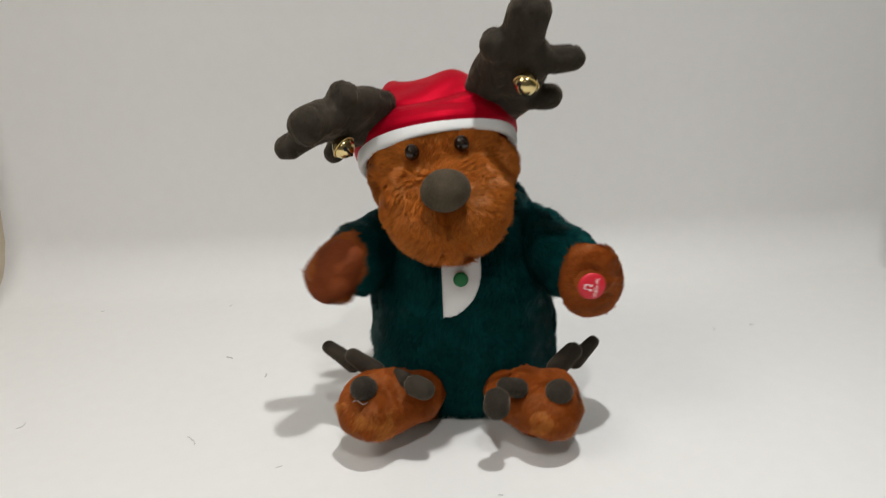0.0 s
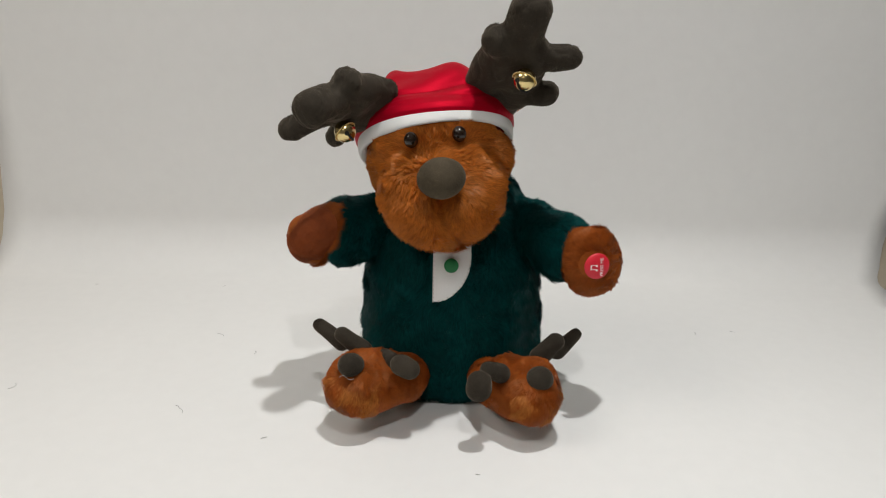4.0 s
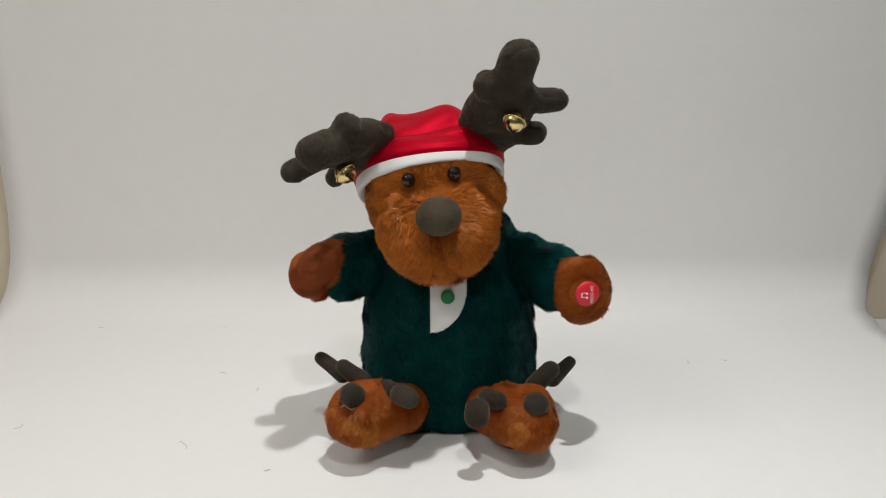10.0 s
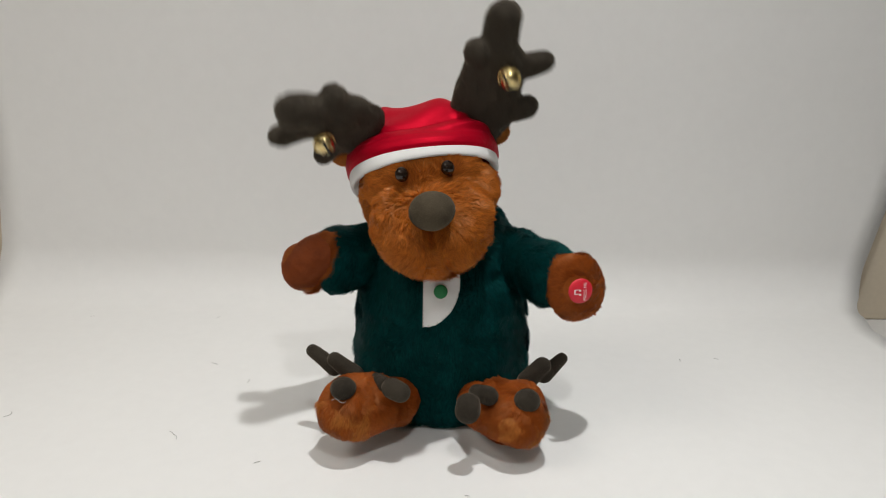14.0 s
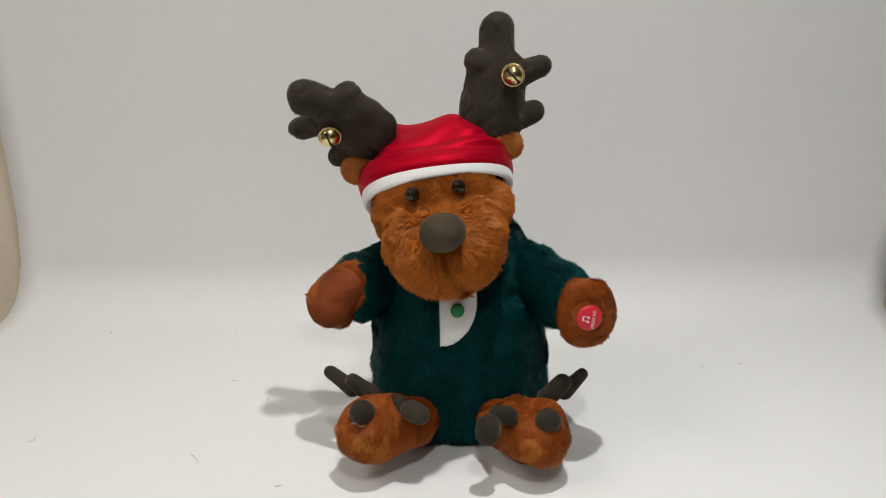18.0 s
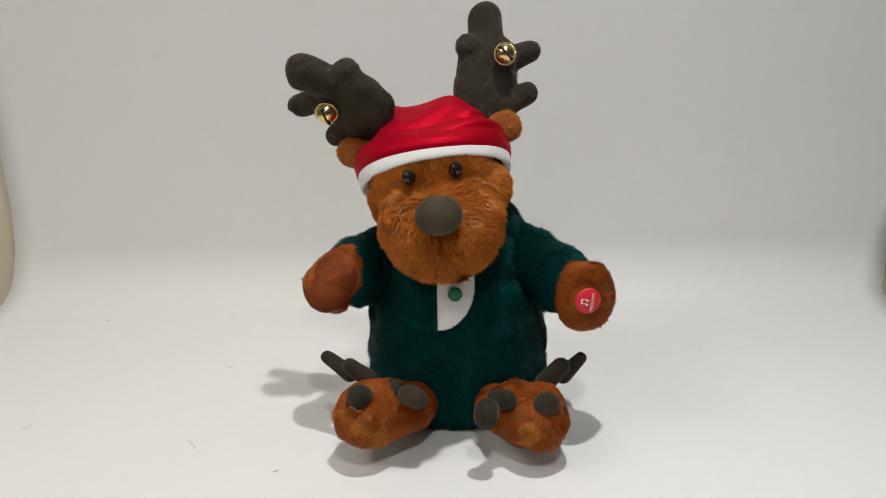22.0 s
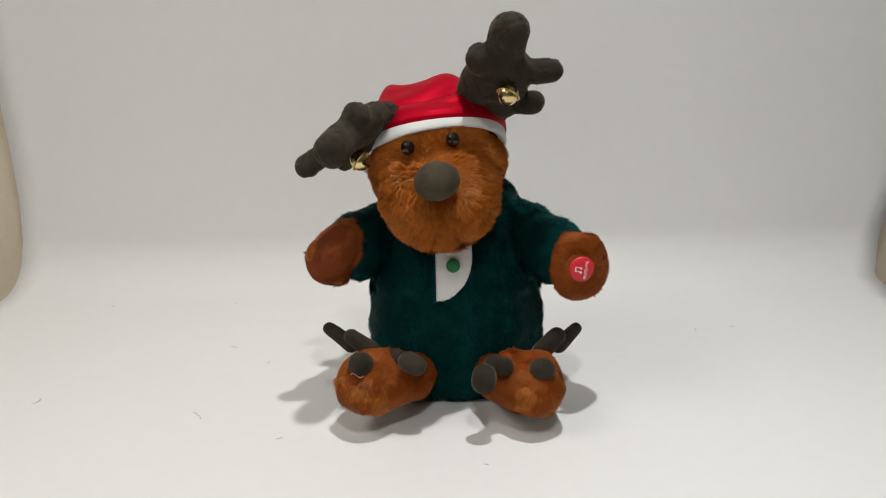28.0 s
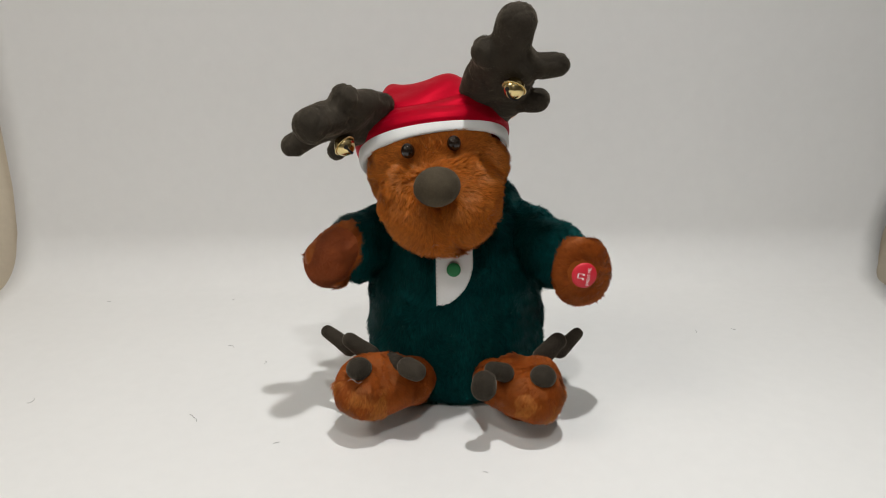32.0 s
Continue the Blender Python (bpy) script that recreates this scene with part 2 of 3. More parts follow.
    if not skin:
        co, tri, faces = co[:0], tri[:0], faces - len(co)
    allco = np.concatenate([co, verts])
    allfa = np.concatenate([tri, faces])
    out = bpy.data.meshes.new("plush")
    out.vertices.add(len(allco))
    out.vertices.foreach_set("co", allco.ravel())
    out.loops.add(allfa.size)
    out.loops.foreach_set("vertex_index", allfa.ravel().astype(np.int32))
    out.polygons.add(len(allfa))
    out.polygons.foreach_set("loop_start", np.arange(0, allfa.size, 3, dtype=np.int32))
    out.update(calc_edges=True)
    out.shade_smooth()
    bpy.data.meshes.remove(me)
    return out


def dressed(me, *mats):
    me.materials.clear()
    for m in mats:
        me.materials.append(m)
    return me


# ---- the setting ----
def sweep():
    """A sheet of white paper: flat on its base, curving up behind into an upright backdrop, wider at the top of one side."""
    prof = [(y, 0.0) for y in np.linspace(-1.05, SWEEP_Y, 24)]
    prof += [(SWEEP_Y + SWEEP_R * math.sin(a), SWEEP_R * (1 - math.cos(a))) for a in np.linspace(0, math.pi / 2, 25)[1:]]
    prof += [(SWEEP_Y + SWEEP_R + 0.004 * math.sin(9 * (z - SWEEP_R)), z) for z in np.linspace(SWEEP_R, 1.0, 14)[1:]]
    bm = bmesh.new()
    grid = []
    for y, z in prof:
        right = float(np.interp(z, (0.0, 0.016, 0.034, 0.069, 0.121, 0.4, 1.0), (0.664, 0.684, 0.694, 0.706, 0.718, 0.775, 0.83))) - (0.024 * min(1, max(0, (SWEEP_Y - y) / 0.06)) if z == 0 else 0)
        left = -0.692 - (0.010 if z < 0.06 else 0.010 * max(0, 1 - (z - 0.06) / 0.05))
        grid.append([bm.verts.new((left + (right - left) * k / 40, y, z)) for k in range(41)])
    for r0, r1 in zip(grid, grid[1:]):
        for i in range(40):
            bm.faces.new((r0[i], r0[i + 1], r1[i + 1], r1[i]))
    bm.normal_update()
    bmesh.ops.solidify(bm, geom=bm.faces[:], thickness=0.0012)
    ob = new("paper_backdrop", mesh_of("paper_backdrop", bm, PAPER))
    return tagged(ob, "seamless white paper sweep curving up behind the toy", "backdrop", kind="structure")


SWEEP_Y, SWEEP_R, TABLE_TOP = 0.26, 0.08, -0.042
sweep()


def slab(name, lo, hi, mat, label, category):
    bm = bmesh.new()
    box(bm, lo, hi)
    return tagged(new(name, mesh_of(name, bm, mat, smooth=False)), label, category, kind="structure")


slab("wall_north", (-3.2, 0.86, -0.75), (3.2, 0.98, CEILING), BEIGE, "beige painted wall behind the work table", "wall")
slab("wall_south", (-3.2, -3.9, -0.75), (3.2, -3.78, CEILING), PLASTER, "plain plaster wall behind the camera", "wall")
slab("wall_west", (-3.32, -3.9, -0.75), (-3.2, 0.98, CEILING), PLASTER, "plain plaster side wall", "wall")
slab("wall_east", (3.2, -3.9, -0.75), (3.32, 0.98, CEILING), PLASTER, "plain plaster side wall", "wall")
slab("floor", (-3.32, -3.9, -0.85), (3.32, 0.98, -0.75), TILE, "grey room floor", "floor")
slab("ceiling", (-3.32, -3.9, CEILING), (3.32, 0.98, CEILING + 0.1), PLASTER, "pale room ceiling", "ceiling")


def backing_board():
    bm = bmesh.new()
    box(bm, (-1.2, 0.362, TABLE_TOP), (1.2, 0.380, 1.12))
    bmesh.ops.bevel(bm, geom=bm.edges[:], offset=0.002, segments=2, affect="EDGES")
    tagged(new("backing_board", mesh_of("backing_board", bm, BEIGE, smooth=False)), "beige upright board on the table behind the white paper", "board")


backing_board()


def foam_base():
    """The thick white board on which the paper lies."""
    bm = bmesh.new()
    box(bm, (-0.66, -1.04, TABLE_TOP), (0.61, 0.255, -0.0014))
    bmesh.ops.bevel(bm, geom=bm.edges[:], offset=0.002, segments=2, affect="EDGES")
    tagged(new("foam_board", mesh_of("foam_board", bm, PAPER, smooth=False)), "thick white foam board lying under the paper", "board")


foam_base()


def work_table():
    top = tagged(new("work_table"), "pale laminate work table under the paper", "table")
    bm = bmesh.new()
    box(bm, (-1.3, -1.12, TABLE_TOP - 0.03), (1.3, 0.455, TABLE_TOP))
    bmesh.ops.bevel(bm, geom=bm.edges[:], offset=0.003, segments=2, affect="EDGES")
    part("tabletop", mesh_of("tabletop", bm, TABLE, smooth=False), top)
    for x in (-1.22, 1.22):
        for y in (-1.05, 0.38):
            bm = bmesh.new()
            box(bm, (x - 0.025, y - 0.025, -0.75), (x + 0.025, y + 0.025, TABLE_TOP - 0.03))
            part("leg", mesh_of("leg", bm, TABLE, smooth=False), top)


work_table()


def lamp_or_fill_fitting(x, y, size):
    # wide fittings only carry the added fill, no such lamp is known here
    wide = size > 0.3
    lamp = tagged(new("downlight_or_fill"), "wide round glowing panel added on the ceiling as soft fill" if wide else "small round white ceiling downlight, switched on", "light", "ceiling lights")
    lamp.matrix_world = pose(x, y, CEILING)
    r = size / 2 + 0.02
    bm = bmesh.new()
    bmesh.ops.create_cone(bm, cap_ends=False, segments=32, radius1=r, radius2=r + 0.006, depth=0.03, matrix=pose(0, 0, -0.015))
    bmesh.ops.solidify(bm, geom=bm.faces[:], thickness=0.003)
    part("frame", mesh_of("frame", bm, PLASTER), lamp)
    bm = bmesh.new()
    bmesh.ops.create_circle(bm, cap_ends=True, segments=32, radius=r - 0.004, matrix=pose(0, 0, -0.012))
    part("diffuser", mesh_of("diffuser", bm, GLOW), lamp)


for x, y, watts, size in LAMPS_AND_FILL:
    lamp_or_fill_fitting(x, y, size)


def lint():
    """Stray fibres shed on the paper."""
    rnd = random.Random(5)
    bm = bmesh.new()
    spots = [(-0.454, -0.063, 9), (-0.511, 0.228, 4), (-0.283, 0.072, 8), (-0.174, -0.143, 4), (-0.272, -0.090, 13), (0.311, 0.088, 6), (-0.326, 0.227, 4), (-0.225, 0.027, 6), (0.36, 0.10, 4), (0.02, -0.19, 3)]
    for x, y, mm in spots:
        a, p = rnd.uniform(-0.6, 0.6), Vector((x, y, 0.0008))
        for i in range(5):
            a += rnd.uniform(-0.7, 0.7)
            q = p + Vector((math.cos(a), math.sin(a), 0)) * mm * 0.0003
            ball(bm, (p + q) / 2, ((q - p).length * 0.6, 0.00035, 0.0003), 8, 5, Matrix.Rotation(a, 3, "Z"))
            p = q
    tagged(new("lint", mesh_of("lint", bm, LINT)), "small grey fibres shed on the white paper", "lint", kind="stuff")


lint()


# ---- the plush reindeer ----
toy = tagged(new("plush_reindeer"), "animated plush reindeer in red hat and green top on white paper", "plush toy")
HEAD_AT = pose(-0.016, -0.050, 0.236, 0, -9, 0)
NECK = Vector((0, -0.04, 0.20))
BODY = [(0.003, 0.086, 0.079), (0.010, 0.091, 0.083), (0.03, 0.093, 0.085), (0.06, 0.094, 0.089), (0.09, 0.093, 0.091), (0.12, 0.090, 0.091), (0.15, 0.084, 0.088), (0.175, 0.077, 0.080), (0.195, 0.072, 0.069), (0.212, 0.061, 0.056), (0.224, 0.042, 0.038), (0.229, 0.014, 0.012)]


def body_radii(z):
    zs = [r[0] for r in BODY]
    return np.interp(z, zs, [r[1] for r in BODY]), np.interp(z, zs, [r[2] for r in BODY])


def body_front(x, z):
    rx, ry = body_radii(z)
    return -ry * (1 - min(0.98, abs(x) / rx) ** 2.4) ** (1 / 2.4)


def in_bib(x, z, grow=0.0):
    if z > 0.161:
        right = 0.0175
    else:
        w = min(1, max(0, (z - 0.116) / 0.045))
        right = -0.019 + 0.0365 * math.sqrt(w * (2 - w))
    return -0.020 - grow < x < right + grow and 0.116 - grow < z < 0.2


def build_body():
    bm = bmesh.new()
    n = 96
    rings = []
    for z in np.concatenate([[0.003], np.linspace(0.007, 0.2285, 70)]):
        rx, ry = body_radii(z)
        row = []
        for i in range(n):
            a = 2 * math.pi * i / n
            c, s = math.cos(a), math.sin(a)
            e = 2 / 2.4
            row.append(bm.verts.new((rx * math.copysign(abs(c) ** e, c), ry * math.copysign(abs(s) ** e, s), z)))
        rings.append(row)
    for r0, r1 in zip(rings, rings[1:]):
        for i in range(n):
            bm.faces.new((r0[i], r0[(i + 1) % n], r1[(i + 1) % n], r1[i]))
    bm.faces.new(rings[-1])
    bm.faces.new(rings[0][::-1])
    bmesh.ops.smooth_vert(bm, verts=bm.verts[:], factor=0.5, use_axis_x=True, use_axis_y=True, use_axis_z=False)
    me = mesh_of("body", bm)
    co = coords(me)
    fold = 0.0022 * np.sin(co[:, 0] * 60 + co[:, 2] * 25) * np.exp(-((co[:, 2] - 0.05) / 0.05) ** 2)
    co[:, 1] += fold
    me.vertices.foreach_set("co", co.ravel())

    def keep(p):
        return np.array([not (y < 0 and in_bib(x, z, 0.0012)) for x, y, z in p])

    me = furry(me, 170000, 0.0064, 0.00024, (0, -0.15, -1), 11, 0.78, keep, tuft=0.0030, gather=0.44)
    return part("body", dressed(me, GREEN_FUR), toy, "dark green plush body")


build_body()


def base_plate():
    bm = bmesh.new()
    bmesh.ops.create_cone(bm, cap_ends=True, segments=48, radius1=0.078, radius2=0.080, depth=0.006, matrix=pose(0, 0, 0.0035) @ Matrix.Diagonal((1.02, 0.95, 1, 1)))
    part("base_plate", mesh_of("base_plate", bm, DARK, smooth=False), toy, "black plastic base plate")


base_plate()


def bib():
    """The white felt placket on the chest, with its stitched edge and a green button."""
    bm = bmesh.new()
    made = {}
    step = 0.0015
    for i in range(-16, 18):
        for k in range(0, 57):
            x, z = i * step, 0.116 + k * step
            if in_bib(x, z) and in_bib(x + step, z) and in_bib(x, z + step) and in_bib(x + step, z + step):
                quad = []
                for a, b in ((i, k), (i + 1, k), (i + 1, k + 1), (i, k + 1)):
                    if (a, b) not in made:
                        xa, za = a * step, 0.116 + b * step
                        made[a, b] = bm.verts.new((xa, body_front(xa, za) - 0.0040, za))
                    quad.append(made[a, b])
                bm.faces.new(quad)
    bmesh.ops.smooth_vert(bm, verts=bm.verts[:], factor=0.5, use_axis_x=True, use_axis_y=True, use_axis_z=True)
    bmesh.ops.smooth_vert(bm, verts=bm.verts[:], factor=0.5, use_axis_x=True, use_axis_y=True, use_axis_z=True)
    bm.normal_update()
    bmesh.ops.solidify(bm, geom=bm.faces[:], thickness=0.0022)
    ob = part("bib", mesh_of("bib", bm, WHITE_FELT), toy, "white felt placket on the chest")
    bm = bmesh.new()
    pts = [(-0.0185, z) for z in np.linspace(0.175, 0.1185, 16)]
    pts += [(-0.0205 + 0.0365 * math.sqrt(max(0, w * (2 - w))), 0.1178 + 0.045 * w) for w in np.linspace(0.02, 1, 14)]
    for x, z in pts:
        ball(bm, (x, body_front(x, z) - 0.0046, z), (0.0007, 0.0006, 0.0013), 8, 5)
    part("seam", mesh_of("seam", bm, STITCH), ob)
    bm = bmesh.new()
    x, z = -0.0022, 0.1530
    ball(bm, (x, body_front(x, z) - 0.0052, z), (0.0067, 0.0026, 0.0071), 32, 10)
    part("button", mesh_of("button", bm, GREEN_DISC), ob, "round green button")


bib()


def build_head():
    me = blob([((0, 0.0, 0.004), (0.064, 0.058, 0.058), (0, 0.0, 0.004), (0.064, 0.058, 0.058)),
               ((0, -0.046, -0.018), (0.053, 0.042, 0.044), (0, -0.046, -0.018), (0.053, 0.042, 0.044)),
               ((0, -0.022, 0.027), (0.055, 0.037, 0.033), (0, -0.022, 0.027), (0.055, 0.037, 0.033)),
               ((-0.026, -0.046, -0.010), (0.030, 0.032, 0.034), (0.026, -0.046, -0.010), (0.030, 0.032, 0.034)),
               ((-0.0425, -0.020, 0.010), (0.0205, 0.027, 0.025), (-0.042, -0.010, 0.014), (0.020, 0.027, 0.025)),
               ((0.046, -0.020, 0.006), (0.0200, 0.027, 0.025), (0.044, -0.010, 0.010), (0.020, 0.027, 0.025))], 0.0030, 5)
    co = coords(me)
    front = np.clip((-0.055 - co[:, 1]) / 0.02, 0, 1) * np.clip((0.004 - co[:, 2]) / 0.012, 0, 1)
    co[:, 1] += 0.0055 * front * np.exp(-(co[:, 0] / 0.0045) ** 2)
    away = np.linalg.norm((co - np.array([0, -0.046, -0.018])) / np.array([0.060, 0.050, 0.048]), axis=1)
    crease = np.exp(-((away - 1.03) / 0.05) ** 2) * np.clip((np.abs(co[:, 0]) - 0.030) / 0.015, 0, 1)
    co[:, 0] -= np.sign(co[:, 0]) * 0.0030 * crease
    me.vertices.foreach_set("co", co.ravel())

    def flow(p):
        d = p - np.array([0, -0.09, 0.008])
        d[:, 2] -= 0.012
        return d / (np.linalg.norm(d, axis=1, keepdims=True) + 1e-9) * 1.2

    def keep(p):
        away = np.minimum(np.linalg.norm(p - np.array([-0.0205, -0.057, 0.036]), axis=1), np.linalg.norm(p - np.array([0.0205, -0.057, 0.036]), axis=1))
        return (p[:, 2] < 0.0535 - (p[:, 1] + 0.062) * 0.62) & (away > 0.0060)

    def pile(p):
        return 0.0056 + 0.0040 * np.clip((-0.022 - p[:, 2]) / 0.025, 0, 1)

    me = furry(me, 150000, pile, 0.00020, flow, 21, 0.72, keep, lump=0.0014, tuft=0.0032, gather=0.54)
    head = part("head", dressed(me, BROWN_FUR), toy, "rust-brown plush head with round muzzle", HEAD_AT)
    me = blob([((0.001, -0.0965, 0.0080), (0.0198, 0.0155, 0.0172), (0.001, -0.0965, 0.0080), (0.0198, 0.0155, 0.0172))], 0.0022, 2)
    me = furry(me, 9000, 0.0020, 0.00017, (0, 0, 1), 91, 1.3, lump=0.0003, gather=0.0)
    part("nose", dressed(me, NOSE_VELOUR), head, "olive-grey velour nose")
    for s in (-1, 1):
        bm = bmesh.new()
        ball(bm, (s * 0.0203, -0.0588, 0.0358), (0.0061, 0.0064, 0.0067), 24, 16)
        part("eye", mesh_of("eye", bm, BLACK), head, "glossy black plastic eye")
        me = blob([((s * 0.058, 0.010, 0.050), (0.013, 0.008, 0.014), (s * 0.074, 0.008, 0.056), (0.0135, 0.0065, 0.0145))], 0.0025, 4)
        me = furry(me, 8000, 0.0040, 0.00022, (s * 1.0, 0, -0.5), 31 + s, 1.0, lump=0.0004, tuft=0.0024, gather=0.4)
        part("ear", dressed(me, PALE_FUR), head, "tan plush ear")
    return head


head = build_head()
HAT_AT = HEAD_AT @ pose(0, 0.006, 0.0135, -33, 0, 0)


def build_hat():
    """The red velvet crown with slack folds, and the white felt band round the brow."""
    prof = [(0.006, 0.0700), (0.013, 0.0735), (0.016, 0.0750), (0.021, 0.0748), (0.0255, 0.0722), (0.028, 0.0696), (0.034, 0.0672), (0.042, 0.0606), (0.050, 0.0538), (0.058, 0.0475), (0.064, 0.0425), (0.0678, 0.0380), (0.0690, 0.0330), (0.0680, 0.026), (0.0662, 0.016), (0.0655, 0.007)]
    bm = bmesh.new()
    n = 128
    rings = []
    fine = np.linspace(0, len(prof) - 1, 70)
    for f in fine:
        z = np.interp(f, range(len(prof)), [q[0] for q in prof])
        r = np.interp(f, range(len(prof)), [q[1] for q in prof])
        up = min(1, max(0, (z - 0.022) / 0.038))
        row = []
        for i in range(n):
            a = 2 * math.pi * i / n
            c, s = math.cos(a), math.sin(a)
            e = 1 - 0.25 * up
            x, y = r * math.copysign(abs(c) ** e, c), 0.97 * r * math.copysign(abs(s) ** e, s)
            dent = 0.0030 * up * math.sin(3 * a + 0.8) + 0.0022 * math.sin(5 * a + 60 * z) * min(1, up * 3) * (1 - up * 0.5)
            x, y = x * (1 - dent / max(r, 0.02)), y * (1 - dent / max(r, 0.02))
            zz = z - 0.0085 * max(0, -s) ** 2 * (1 - up) - 0.0012 * up * math.cos(4 * a) + 0.0015 * (1 - up) * math.sin(2 * a)
            row.append(bm.verts.new((x, y, zz)))
        rings.append(row)
    for r0, r1 in zip(rings, rings[1:]):
        for i in range(n):
            bm.faces.new((r0[i], r0[(i + 1) % n], r1[(i + 1) % n], r1[i]))
    bm.faces.new(rings[-1])
    bmesh.ops.smooth_vert(bm, verts=bm.verts[:], factor=0.5, use_axis_x=True, use_axis_y=True, use_axis_z=True)
    me = mesh_of("hat", bm, RED_VELVET)
    co = coords(me)
    slack = np.clip((co[:, 2:3] - 0.012) / 0.02, 0, 1) * (1 - 0.7 * np.clip((co[:, 2:3] - 0.044) / 0.016, 0, 1))
    co = co + waves(co * np.array([1, 1, 1.8]), 38, 77) * slack * 0.0030
    turn = np.arctan2(co[:, 1], co[:, 0])
    rise = co[:, 2] + 0.0085 * np.clip(-np.sin(turn), 0, 1) ** 2 + 0.0016 * np.sin(3 * turn + 1)
    roll = 0.0020 * np.exp(-((rise - 0.033) / 0.0045) ** 2) - 0.0022 * np.exp(-((rise - 0.0415) / 0.0030) ** 2)
    roll += 0.0017 * np.sin(5 * turn - rise * 150 + 0.9 * np.sin(2 * turn + 1)) * slack[:, 0] * np.clip((rise - 0.038) / 0.008, 0, 1)
    co[:, 0] += np.cos(turn) * roll
    co[:, 1] += np.sin(turn) * roll
    for x, y, lift in ((-0.031, -0.021, 0.0065), (0.028, -0.021, 0.0030), (0.030, 0.020, 0.003), (-0.030, 0.020, 0.003)):
        near = np.exp(-((co[:, 0] - x) ** 2 + (co[:, 1] - y) ** 2) / 0.0085 ** 2) * np.clip((co[:, 2] - 0.045) / 0.015, 0, 1)
        co[:, 2] += near * lift
        co[:, 0] += near * (co[:, 0] - x) * 0.25
    me.vertices.foreach_set("co", co.ravel())
    hat = part("hat", me, toy, "red velvet cap with slack folds", HAT_AT)
    bm = bmesh.new()
    sec = [(-0.002, 0.0660), (-0.0060, 0.0700), (-0.0062, 0.0716), (-0.0040, 0.0727), (0.000, 0.0732), (0.006, 0.0735), (0.012, 0.0733), (0.0165, 0.0728), (0.0172, 0.069)]
    rings = []
    for z, r in sec:
        row = []
        for i in range(n):
            a = 2 * math.pi * i / n
            front, side = max(0, -math.sin(a)) ** 2, math.cos(a) ** 2
            low = (z + 0.0045) * (1 - 0.42 * front) - 0.0045 + 0.0009 * math.sin(3 * a) + 0.008 * side * (0.0172 - z) / 0.0234
            row.append(bm.verts.new((r * math.cos(a), 0.97 * r * math.sin(a), low)))
        rings.append(row)
    for r0, r1 in zip(rings, rings[1:]):
        for i in range(n):
            bm.faces.new((r0[i], r0[(i + 1) % n], r1[(i + 1) % n], r1[i]))
    part("hat_band", mesh_of("hat_band", bm, WHITE_FELT), hat, "white felt hat band")
    return hat


hat = build_hat()


def bell_mesh():
    """A round brass jingle bell: two domes, a rim, and a slot with round ends."""
    bm = bmesh.new()
    r = 0.0092
    ball(bm, (0, 0, 0), (r, r, r), 32, 20)
    for i in range(48):
        a = 2 * math.pi * i / 48
        ball(bm, (1.06 * r * math.cos(a), 1.06 * r * math.sin(a), 0), (0.0010, 0.0010, 0.0007), 6, 4)
    for i in range(-8, 9):
        a = i / 8 * 0.85
        q = Vector((math.sin(a), 0, -math.cos(a))) * r * 1.0
        ball(bm, q, (0.0011, 0.0011, 0.0011), 8, 5, mat=1)
    for s in (-1, 1):
        a = 0.9 * s
        ball(bm, Vector((math.sin(a), 0, -math.cos(a))) * r * 0.985, (0.0020, 0.0020, 0.0020), 10, 6, mat=1)
    return mesh_of("bell", bm, BRASS, DARK)


BELL = bell_mesh()
# main, inner, outer and low tine ends and the bell, in each antler's own space
TINES = {
    1: ((0.0227, 0.0046, 0.1279), (-0.0033, -0.005, 0.1002), (0.0589, 0.0026, 0.0818), (0.0415, -0.0028, 0.0399), (0.0237, -0.0238, 0.0784)),
    -1: ((-0.0241, -0.0127, 0.1184), (0.008, 0.0013, 0.0973), (-0.0632, 0.0076, 0.0838), (-0.0421, 0.0015, 0.0429), (-0.0218, -0.0210, 0.0753)),
}
# the broad palm: x, z and radius of pieces, from the hat up
PALMS = {
    1: (((-0.016, 0.042, 0.0175), (0.005, 0.078, 0.0245)), ((-0.013, 0.036, 0.0175), (0.010, 0.042, 0.0190)), ((0.009, 0.036, 0.0180), (0.018, 0.082, 0.0240))),
    -1: (((0.016, 0.058, 0.0165), (-0.002, 0.082, 0.0230)), ((0.010, 0.050, 0.0170), (-0.010, 0.050, 0.0180)), ((-0.012, 0.050, 0.0175), (-0.014, 0.084, 0.0220))),
}
ANTLER_AT = {1: Vector((0.0421, -0.0390, 0.2819)), -1: Vector((-0.0584, -0.0303, 0.2689))}
# turns of the antlers when thrown back, at rest and thrown forward
SWING = {
    1: ((-21.0, -12.6, 12.8), (44.0, 3.1, -14.7), (69.3, 12.3, -21.7)),
    -1: ((21.4, -21.1, -23.8), (58.4, -38.3, -6.6), (83.5, -47.8, -5.1)),
}
BELL_TURN = {1: pose(0, 0, 0, -80, 0, -10) @ pose(0, 0, 0, 0, 0, 60), -1: pose(0, 0, 0, -80, 0, 12) @ pose(0, 0, 0, 0, 0, 100)}


